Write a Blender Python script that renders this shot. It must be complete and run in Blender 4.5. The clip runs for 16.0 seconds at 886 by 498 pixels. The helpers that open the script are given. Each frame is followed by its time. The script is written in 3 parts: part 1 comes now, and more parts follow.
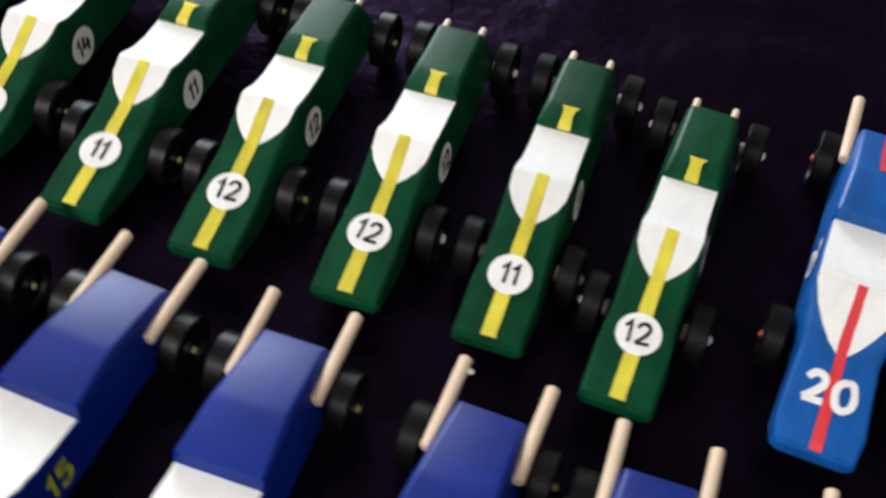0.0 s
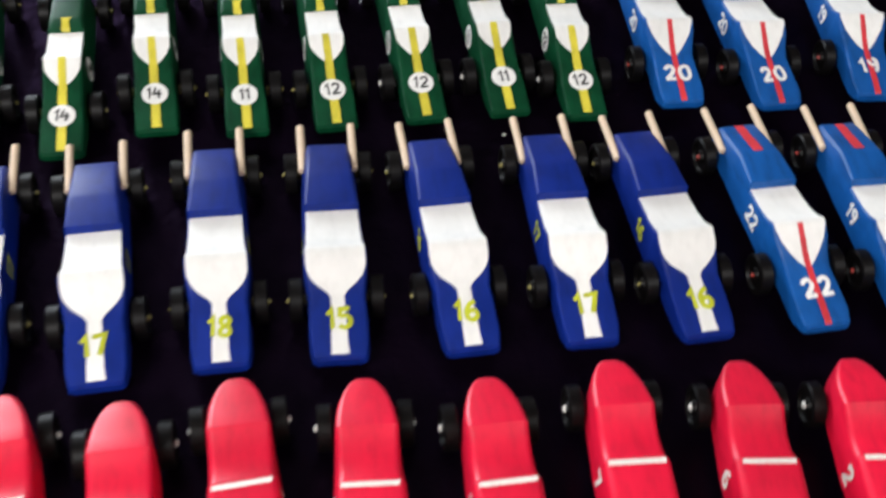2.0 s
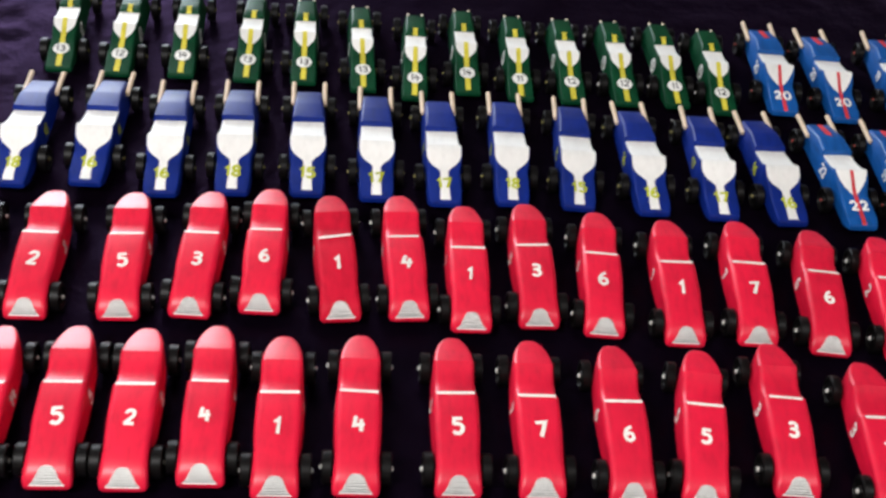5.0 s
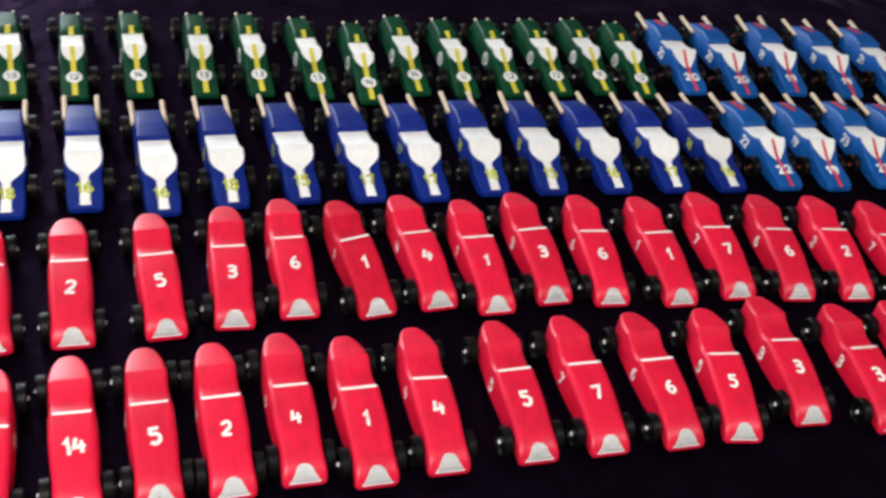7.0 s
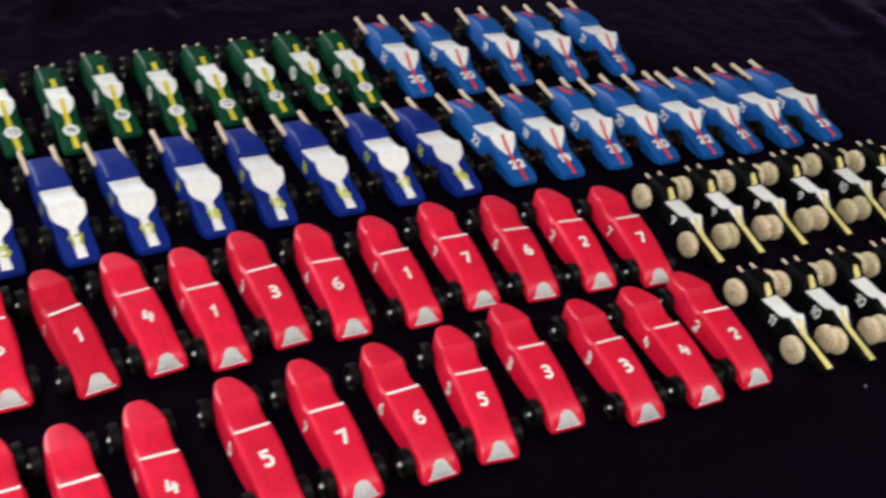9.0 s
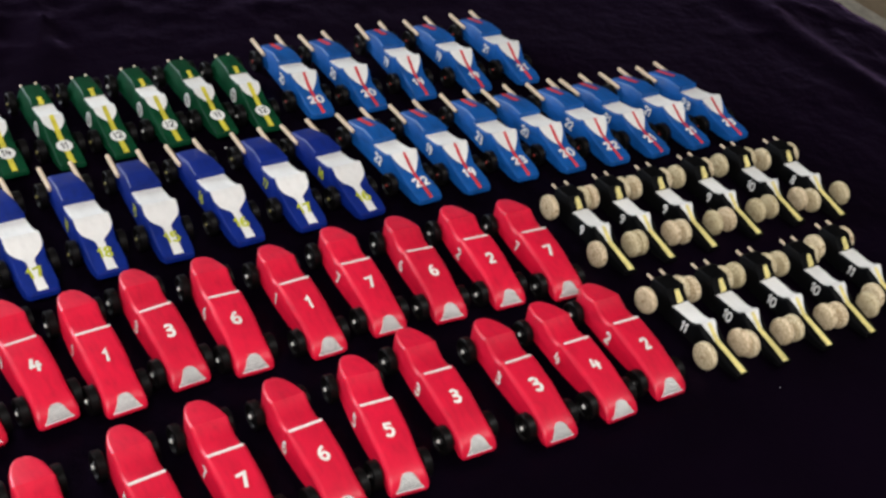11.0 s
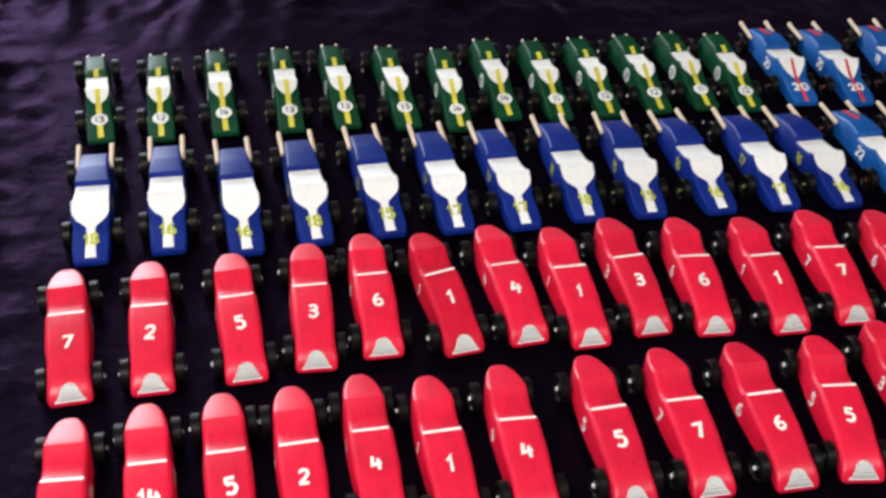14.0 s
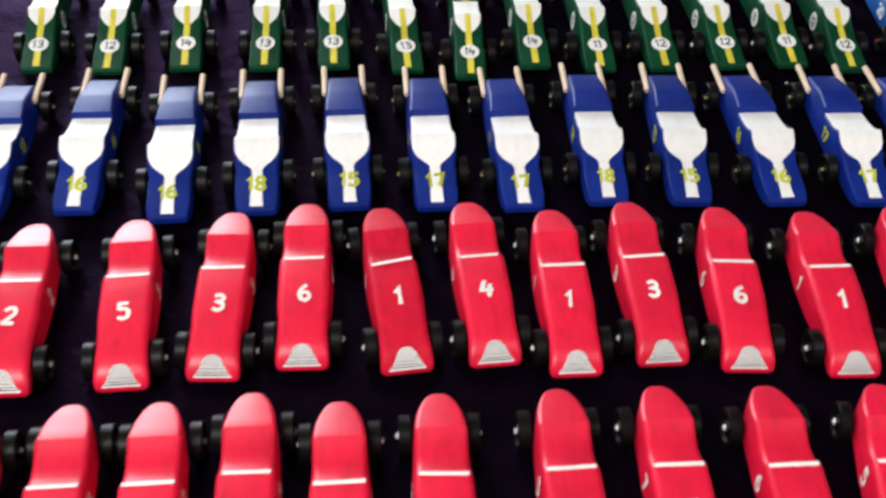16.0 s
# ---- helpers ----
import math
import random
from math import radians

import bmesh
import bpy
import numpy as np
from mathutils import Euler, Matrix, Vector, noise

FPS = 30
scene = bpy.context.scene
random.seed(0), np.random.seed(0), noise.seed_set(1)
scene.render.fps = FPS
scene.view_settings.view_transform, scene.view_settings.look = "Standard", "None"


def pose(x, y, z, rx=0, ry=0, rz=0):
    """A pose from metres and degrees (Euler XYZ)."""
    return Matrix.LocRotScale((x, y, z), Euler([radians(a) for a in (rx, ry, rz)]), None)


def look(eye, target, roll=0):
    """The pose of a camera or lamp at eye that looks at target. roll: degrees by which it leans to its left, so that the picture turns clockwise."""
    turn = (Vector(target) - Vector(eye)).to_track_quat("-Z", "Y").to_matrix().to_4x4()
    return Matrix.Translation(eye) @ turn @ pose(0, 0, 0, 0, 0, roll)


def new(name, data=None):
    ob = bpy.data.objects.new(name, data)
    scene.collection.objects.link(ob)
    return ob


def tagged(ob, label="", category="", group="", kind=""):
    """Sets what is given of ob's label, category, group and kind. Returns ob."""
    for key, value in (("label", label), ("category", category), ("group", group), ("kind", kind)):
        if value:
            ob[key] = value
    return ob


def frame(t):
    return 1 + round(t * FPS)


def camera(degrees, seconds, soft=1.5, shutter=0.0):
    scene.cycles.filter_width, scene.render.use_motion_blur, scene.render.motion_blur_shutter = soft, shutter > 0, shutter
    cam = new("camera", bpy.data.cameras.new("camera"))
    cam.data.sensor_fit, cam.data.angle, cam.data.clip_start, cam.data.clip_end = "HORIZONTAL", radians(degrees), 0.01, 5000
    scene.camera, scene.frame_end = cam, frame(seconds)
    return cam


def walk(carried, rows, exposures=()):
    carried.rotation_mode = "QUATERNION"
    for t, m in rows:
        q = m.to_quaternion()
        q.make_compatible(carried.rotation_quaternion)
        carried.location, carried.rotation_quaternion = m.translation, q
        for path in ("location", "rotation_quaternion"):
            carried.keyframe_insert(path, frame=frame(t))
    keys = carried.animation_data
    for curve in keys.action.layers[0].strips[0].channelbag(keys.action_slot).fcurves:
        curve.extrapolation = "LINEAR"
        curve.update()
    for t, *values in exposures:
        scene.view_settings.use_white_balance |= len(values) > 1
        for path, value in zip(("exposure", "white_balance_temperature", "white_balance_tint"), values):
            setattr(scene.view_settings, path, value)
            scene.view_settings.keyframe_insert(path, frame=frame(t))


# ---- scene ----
# Camera: metres and degrees, as pose() takes them.
cam = camera(42.00, 16.0, soft=2.8, shutter=0.4)
ROWS = [
    (0.0, 0.2095, 0.0904, 0.4260, 39.39, -2.27, 22.95),
    (0.5, 0.0927, 0.0662, 0.4477, 38.79, -3.09, 9.93),
    (1.0, 0.0400, -0.0024, 0.4956, 39.35, -2.42, 0.28),
    (1.5, 0.0077, -0.1675, 0.5730, 40.49, -2.80, -2.96),
    (2.0, -0.0302, -0.2876, 0.6328, 40.44, -3.20, -6.43),
    (2.5, -0.2002, -0.3825, 0.6788, 39.75, -4.33, -10.73),
    (3.0, -0.3779, -0.4747, 0.7115, 40.91, -8.06, -14.86),
    (3.5, -0.4329, -0.5668, 0.7302, 44.72, -11.52, -12.58),
    (4.0, -0.3005, -0.6995, 0.7689, 47.64, -7.16, -3.87),
    (4.5, -0.1831, -0.8197, 0.8001, 48.77, -4.47, 0.14),
    (4.7, -0.1889, -0.8531, 0.8175, 48.90, -4.40, 1.17),
    (6.8, -0.5227, -0.9167, 0.8407, 49.97, -8.90, -10.92),
    (7.0, -0.5120, -0.9101, 0.8392, 50.31, -8.58, -12.38),
    (7.5, -0.4999, -0.8984, 0.8404, 50.95, -8.73, -15.18),
    (8.0, -0.4864, -0.8879, 0.8424, 51.12, -9.26, -17.82),
    (8.5, -0.4562, -0.8750, 0.8454, 51.45, -9.04, -21.26),
    (9.0, -0.4116, -0.8567, 0.8505, 51.52, -8.25, -25.34),
    (9.2, -0.3917, -0.8528, 0.8546, 52.15, -7.99, -26.91),
    (11.3, -0.3566, -0.8392, 0.8495, 52.47, -7.45, -29.76),
    (11.5, -0.3627, -0.8324, 0.8495, 52.32, -7.12, -29.41),
    (12.0, -0.3819, -0.8480, 0.8443, 52.31, -5.93, -25.02),
    (12.5, -0.3945, -0.8628, 0.8495, 52.03, -5.60, -22.02),
    (13.0, -0.4156, -0.8711, 0.8455, 51.97, -5.15, -18.71),
    (13.5, -0.4470, -0.8720, 0.8331, 51.88, -3.45, -12.06),
    (14.0, -0.4580, -0.8713, 0.8190, 51.00, -3.09, -8.66),
    (14.5, -0.4771, -0.8627, 0.8116, 49.57, -3.54, -7.22),
    (15.0, -0.4537, -0.8363, 0.7841, 48.95, -2.11, -5.95),
    (15.5, -0.3598, -0.7437, 0.7092, 48.67, -1.30, -4.31),
    (16.0, -0.2605, -0.6529, 0.6828, 47.66, -1.14, -0.67),
]
EXPOSURES = [(0.0, 0.50), (1.0, 0.45), (1.6, 0.52), (2.5, 0.28), (4.5, 0.22), (8.0, 0.18), (11.5, 0.10), (13.0, 0.17), (15.0, 0.27), (16.0, 0.27)]
walk(cam, [(t, pose(*r)) for t, *r in ROWS], EXPOSURES)

# ---- light ----
world = bpy.data.worlds.new("world")
scene.world = world
world.use_nodes = True
wn = world.node_tree
sky = wn.nodes.new("ShaderNodeTexSky")
sky.sky_type, sky.sun_disc = "NISHITA", False
sky.sun_elevation, sky.sun_rotation = radians(35), radians(150)
wn.links.new(sky.outputs[0], wn.nodes["Background"].inputs[0])
wn.nodes["Background"].inputs[1].default_value = 0.1

LAMP_STRENGTH = 46.0     # watts of each added ceiling panel, before its share
WINDOW_STRENGTH = 118.0   # watts of daylight through the window


def area_lamp(name, m, sx, sy, watts, colour):
    data = bpy.data.lights.new(name, "AREA")
    data.shape, data.size, data.size_y, data.energy, data.color = "RECTANGLE", sx, sy, watts, colour
    ob = new(name, data)
    ob.matrix_world = m
    return ob


FLOOR_Z, CEIL_Z = -0.75, 1.95
WEST, EAST, SOUTH, NORTH = -4.2, 4.6, -4.0, 3.0
# Unseen overhead panels, added and weighted to light the cars from the front.
PANELS = [(-1.25, -1.45, 1.62), (1.3, -1.25, 0.52)]
WIN_X, WIN_W, WIN_Z, WIN_H = -1.85, 2.0, 0.15, 1.40
for px, py, share in PANELS:
    area_lamp("overhead_fill", pose(px, py, CEIL_Z - 0.04), 1.1, 0.5, LAMP_STRENGTH * share, (1.0, 0.985, 0.97))
area_lamp("window_daylight", look((WIN_X, NORTH + 0.02, WIN_Z + WIN_H / 2), (WIN_X, 0, WIN_Z + WIN_H / 2)), WIN_W - 0.1, WIN_H - 0.1,
          WINDOW_STRENGTH, (0.86, 0.93, 1.0))


# ---- materials ----
def shader(name):
    mat = bpy.data.materials.new(name)
    mat.use_nodes = True
    return mat, mat.node_tree.nodes, mat.node_tree.links, mat.node_tree.nodes["Principled BSDF"]


def noise_node(nodes, links, scale, detail=3.0, stretch=None, rough=0.55):
    tc = nodes.new("ShaderNodeTexCoord")
    n = nodes.new("ShaderNodeTexNoise")
    n.inputs["Scale"].default_value, n.inputs["Detail"].default_value, n.inputs["Roughness"].default_value = scale, detail, rough
    if stretch:
        mp = nodes.new("ShaderNodeMapping")
        mp.inputs["Scale"].default_value = stretch
        links.new(tc.outputs["Object"], mp.inputs[0])
        links.new(mp.outputs[0], n.inputs["Vector"])
    else:
        links.new(tc.outputs["Object"], n.inputs["Vector"])
    return n


def ramp(nodes, links, source, stops):
    r = nodes.new("ShaderNodeValToRGB")
    el = r.color_ramp.elements
    while len(el) < len(stops):
        el.new(0.5)
    for e, (p, c) in zip(el, stops):
        e.position, e.color = p, (*c, 1)
    links.new(source, r.inputs[0])
    return r


def mix_colour(nodes, links, fac, a, b, mode="MIX"):
    m = nodes.new("ShaderNodeMix")
    m.data_type, m.blend_type = "RGBA", mode
    for sock, v in ((m.inputs["Factor"], fac), (m.inputs["A"], a), (m.inputs["B"], b)):
        if hasattr(v, "links"):
            links.new(v, sock)
        else:
            sock.default_value = v
    return m.outputs["Result"]


def paint(name, colour, rough=0.35, vary=0.12, bump=0.05, coat=0.0, gloss=0.3):
    """Brushed hobby paint over pine: streaks along the body, small blotches, slight tone change from car to car."""
    mat, nodes, links, b = shader(name)
    dark = tuple(c * (1 - 2.2 * vary) for c in colour)
    light = tuple(min(1, c * (1 + vary) + 0.01 * vary) for c in colour)
    streak = noise_node(nodes, links, 60, 5, (3, 0.7, 3))
    info = nodes.new("ShaderNodeObjectInfo")
    own = nodes.new("ShaderNodeMath")
    own.operation = "MULTIPLY"
    own.inputs[1].default_value = 9.0
    links.new(info.outputs["Random"], own.inputs[0])
    blotch = noise_node(nodes, links, 42, 4)
    for n in (streak, blotch):
        n.noise_dimensions = "4D"
        links.new(own.outputs[0], n.inputs["W"])
    tone = ramp(nodes, links, streak.outputs["Fac"], [(0.3, dark), (0.5, colour), (0.75, light)])
    thin = ramp(nodes, links, blotch.outputs["Fac"], [(0.32, (1 - 2 * vary,) * 3), (0.55, (1, 1, 1))])
    mul = ramp(nodes, links, info.outputs["Random"], [(0, (0.86, 0.86, 0.86)), (1, (1, 1, 1))])
    col = mix_colour(nodes, links, 1.0, mix_colour(nodes, links, 1.0, tone.outputs[0], mul.outputs[0], "MULTIPLY"), thin.outputs[0], "MULTIPLY")
    links.new(col, b.inputs["Base Color"])
    rr = nodes.new("ShaderNodeMapRange")
    rr.inputs["To Min"].default_value, rr.inputs["To Max"].default_value = rough - 0.04, rough + 0.07
    links.new(blotch.outputs["Fac"], rr.inputs["Value"])
    links.new(rr.outputs[0], b.inputs["Roughness"])
    b.inputs["Specular IOR Level"].default_value = gloss
    b.inputs["Coat Weight"].default_value, b.inputs["Coat Roughness"].default_value = coat, 0.36
    bp = nodes.new("ShaderNodeBump")
    bp.inputs["Strength"].default_value, bp.inputs["Distance"].default_value = bump * 4, 0.0006
    links.new(streak.outputs["Fac"], bp.inputs["Height"])
    links.new(bp.outputs[0], b.inputs["Normal"])
    return mat


RED = paint("red_paint", (0.72, 0.006, 0.040), 0.45, 0.07, bump=0.06, gloss=0.18, coat=0.50)
DULL_RED = paint("dull_red_paint", (0.60, 0.008, 0.034), 0.5, 0.08, bump=0.04, gloss=0.13)
NAVY = paint("royal_blue_paint", (0.003, 0.019, 0.20), 0.44, 0.10, gloss=0.21)
SKY_BLUE = paint("light_blue_paint", (0.005, 0.088, 0.345), 0.40, 0.12, gloss=0.30)
GREEN = paint("racing_green_paint", (0.002, 0.050, 0.019), 0.42, 0.14, gloss=0.13)
BLACK = paint("black_paint", (0.002, 0.002, 0.0025), 0.5, 0.15, gloss=0.07)
WHITE = paint("white_paint", (0.87, 0.86, 0.84), 0.5, 0.03)
CREAM = paint("off_white_paint", (0.82, 0.80, 0.75), 0.5, 0.04)
YELLOW = paint("yellow_paint", (0.72, 0.62, 0.06), 0.45, 0.10)
GOLD = paint("pale_yellow_paint", (0.84, 0.72, 0.28), 0.45, 0.10)
LIME = paint("yellow_green_paint", (0.52, 0.55, 0.03), 0.5, 0.12)
STRIPE_RED = paint("red_stripe_paint", (0.70, 0.045, 0.06), 0.45, 0.10)
INK = paint("black_ink", (0.015, 0.015, 0.015), 0.5, 0.1)


def plain(name, colour, rough, scale=80, vary=0.15, bump=0.1, metal=0.0, stretch=None, gloss=0.5):
    mat, nodes, links, b = shader(name)
    n = noise_node(nodes, links, scale, 4, stretch)
    r = ramp(nodes, links, n.outputs["Fac"], [(0.3, tuple(c * (1 - 2 * vary) for c in colour)), (0.7, tuple(min(1, c * (1 + vary)) for c in colour))])
    links.new(r.outputs[0], b.inputs["Base Color"])
    b.inputs["Roughness"].default_value, b.inputs["Metallic"].default_value = rough, metal
    b.inputs["Specular IOR Level"].default_value = gloss
    bp = nodes.new("ShaderNodeBump")
    bp.inputs["Strength"].default_value, bp.inputs["Distance"].default_value = bump, 0.001
    links.new(n.outputs["Fac"], bp.inputs["Height"])
    links.new(bp.outputs[0], b.inputs["Normal"])
    return mat


TYRE = plain("black_plastic", (0.0034, 0.0028, 0.0030), 0.42, 120, 0.2, 0.15, gloss=0.14)
DOWEL = plain("pale_wood_dowel", (0.70, 0.54, 0.39), 0.6, 60, 0.06, 0.1, stretch=(0.4, 3, 3))


def turned_wood():
    """Pale birch with growth rings and dark flecks across the wheel's face."""
    mat, nodes, links, b = shader("birch_wood")
    tc = nodes.new("ShaderNodeTexCoord")
    w = nodes.new("ShaderNodeTexWave")
    w.wave_type, w.rings_direction = "RINGS", "X"
    w.inputs["Scale"].default_value, w.inputs["Distortion"].default_value, w.inputs["Detail"].default_value = 110, 4.0, 3
    w.inputs["Detail Scale"].default_value = 1.2
    links.new(tc.outputs["Object"], w.inputs["Vector"])
    fleck = noise_node(nodes, links, 330, 3)
    r = ramp(nodes, links, w.outputs["Fac"], [(0.1, (0.44, 0.35, 0.23)), (0.6, (0.74, 0.65, 0.48))])
    f = ramp(nodes, links, fleck.outputs["Fac"], [(0.34, (0.62, 0.56, 0.48)), (0.55, (1, 1, 1))])
    info = nodes.new("ShaderNodeObjectInfo")
    t = ramp(nodes, links, info.outputs["Random"], [(0, (0.80, 0.78, 0.66)), (0.5, (1, 0.98, 0.90)), (1, (1, 0.92, 0.86))])
    col = mix_colour(nodes, links, 1.0, r.outputs[0], f.outputs[0], "MULTIPLY")
    links.new(mix_colour(nodes, links, 1.0, col, t.outputs[0], "MULTIPLY"), b.inputs["Base Color"])
    b.inputs["Roughness"].default_value, b.inputs["Specular IOR Level"].default_value = 0.6, 0.3
    return mat


WOOD_WHEEL = turned_wood()
WOOD_DARK = plain("wood_core", (0.34, 0.22, 0.12), 0.7, 90, 0.15)
PIN_WHITE = plain("white_pin_head", (0.75, 0.74, 0.7), 0.4)
PIN_YELLOW = plain("yellow_pin_head", (0.30, 0.26, 0.07), 0.4)
PIN_RED = plain("red_pin_head", (0.34, 0.035, 0.025), 0.4)
WALL_PAINT = plain("wall_paint", (0.44, 0.42, 0.39), 0.8, 6, 0.04, 0.05)
CEILING_PAINT = plain("ceiling_paint", (0.42, 0.41, 0.40), 0.9, 8, 0.03, 0.05)
FRAME_PAINT = plain("frame_paint", (0.7, 0.69, 0.66), 0.5, 20, 0.04)
TABLE_GREY = plain("grey_laminate", (0.35, 0.34, 0.33), 0.5, 60, 0.08)
PALE_STRIP = plain("pale_strip", (0.62, 0.58, 0.50), 0.6, 25, 0.15)
STEEL = plain("steel_tube", (0.4, 0.4, 0.4), 0.35, 60, 0.08, metal=1.0)


def floor_material():
    mat, nodes, links, b = shader("beige_floor")
    n = noise_node(nodes, links, 2.5, 6)
    fine = noise_node(nodes, links, 45, 4)
    r = ramp(nodes, links, n.outputs["Fac"], [(0.3, (0.34, 0.25, 0.16)), (0.7, (0.50, 0.40, 0.28))])
    f = ramp(nodes, links, fine.outputs["Fac"], [(0.3, (0.8, 0.8, 0.8)), (0.7, (1, 1, 1))])
    links.new(mix_colour(nodes, links, 1.0, r.outputs[0], f.outputs[0], "MULTIPLY"), b.inputs["Base Color"])
    b.inputs["Roughness"].default_value = 0.55
    return mat


def velvet():
    mat, nodes, links, b = shader("black_velvet")
    big = noise_node(nodes, links, 5, 4)
    fine = noise_node(nodes, links, 700, 2)
    r = ramp(nodes, links, big.outputs["Fac"], [(0.3, (0.0010, 0.0003, 0.0014)), (0.7, (0.0021, 0.0007, 0.0031))])
    links.new(r.outputs[0], b.inputs["Base Color"])
    b.inputs["Roughness"].default_value = 0.33
    b.inputs["Specular IOR Level"].default_value = 0.0
    b.inputs["Sheen Weight"].default_value, b.inputs["Sheen Roughness"].default_value = 0.16, 0.30
    b.inputs["Sheen Tint"].default_value = (0.78, 0.50, 1.0, 1)
    bp = nodes.new("ShaderNodeBump")
    bp.inputs["Strength"].default_value, bp.inputs["Distance"].default_value = 0.25, 0.0006
    links.new(fine.outputs["Fac"], bp.inputs["Height"])
    crease = noise_node(nodes, links, 15, 5, None, 0.6)
    fold = nodes.new("ShaderNodeBump")
    fold.inputs["Strength"].default_value, fold.inputs["Distance"].default_value = 0.30, 0.018
    links.new(crease.outputs["Fac"], fold.inputs["Height"])
    links.new(bp.outputs[0], fold.inputs["Normal"])
    links.new(fold.outputs[0], b.inputs["Normal"])
    # the violet shine of the synthetic pile towards the light
    shine = nodes.new("ShaderNodeBsdfGlossy")
    shine.inputs["Color"].default_value, shine.inputs["Roughness"].default_value = (0.0078, 0.0048, 0.0108, 1), 0.34
    links.new(fold.outputs[0], shine.inputs["Normal"])
    both = nodes.new("ShaderNodeAddShader")
    links.new(b.outputs[0], both.inputs[0])
    links.new(shine.outputs[0], both.inputs[1])
    links.new(both.outputs[0], nodes["Material Output"].inputs["Surface"])
    return mat


VELVET = velvet()
FLOOR_MAT = floor_material()


# ---- mesh helpers ----
def finish(bm, name, mat, smooth=True, sharp=32):
    bmesh.ops.recalc_face_normals(bm, faces=bm.faces)
    for f in bm.faces:
        f.smooth = smooth
    if smooth:
        for e in bm.edges:
            if len(e.link_faces) == 2 and e.calc_face_angle(0) > radians(sharp):
                e.smooth = False
    me = bpy.data.meshes.new(name)
    bm.to_mesh(me)
    bm.free()
    me.materials.append(mat)
    return me


def part(name, me, parent, label="", m=None):
    ob = new(name, me)
    ob.parent = parent
    if m is not None:
        ob.matrix_basis = m
    if label:
        ob["label"] = label
    return ob


def box(bm, x0, x1, y0, y1, z0, z1):
    vs = [bm.verts.new((x, y, z)) for x in (x0, x1) for y in (y0, y1) for z in (z0, z1)]
    for q in ((0, 1, 3, 2), (4, 6, 7, 5), (0, 4, 5, 1), (2, 3, 7, 6), (0, 2, 6, 4), (1, 5, 7, 3)):
        bm.faces.new([vs[i] for i in q])


def box_mesh(name, mat, *boxes, bevel=0.0):
    bm = bmesh.new()
    for b in boxes:
        box(bm, *b)
    if bevel:
        bmesh.ops.bevel(bm, geom=bm.edges, offset=bevel, segments=2, affect="EDGES")
    return finish(bm, name, mat)


def lathe(name, mat, profile, segs=28):
    """Turn a profile of (along x, radius) about the x axis."""
    bm = bmesh.new()
    rings = []
    for x, r in profile:
        if r < 1e-6:
            rings.append([bm.verts.new((x, 0, 0))])
        else:
            rings.append([bm.verts.new((x, r * math.cos(2 * math.pi * k / segs), r * math.sin(2 * math.pi * k / segs))) for k in range(segs)])
    for a, b in zip(rings, rings[1:]):
        for k in range(segs):
            j = (k + 1) % segs
            q = [a[k % len(a)], a[j % len(a)], b[j % len(b)], b[k % len(b)]]
            q = list(dict.fromkeys(q))
            if len(q) > 2:
                bm.faces.new(q)
    return finish(bm, name, mat)


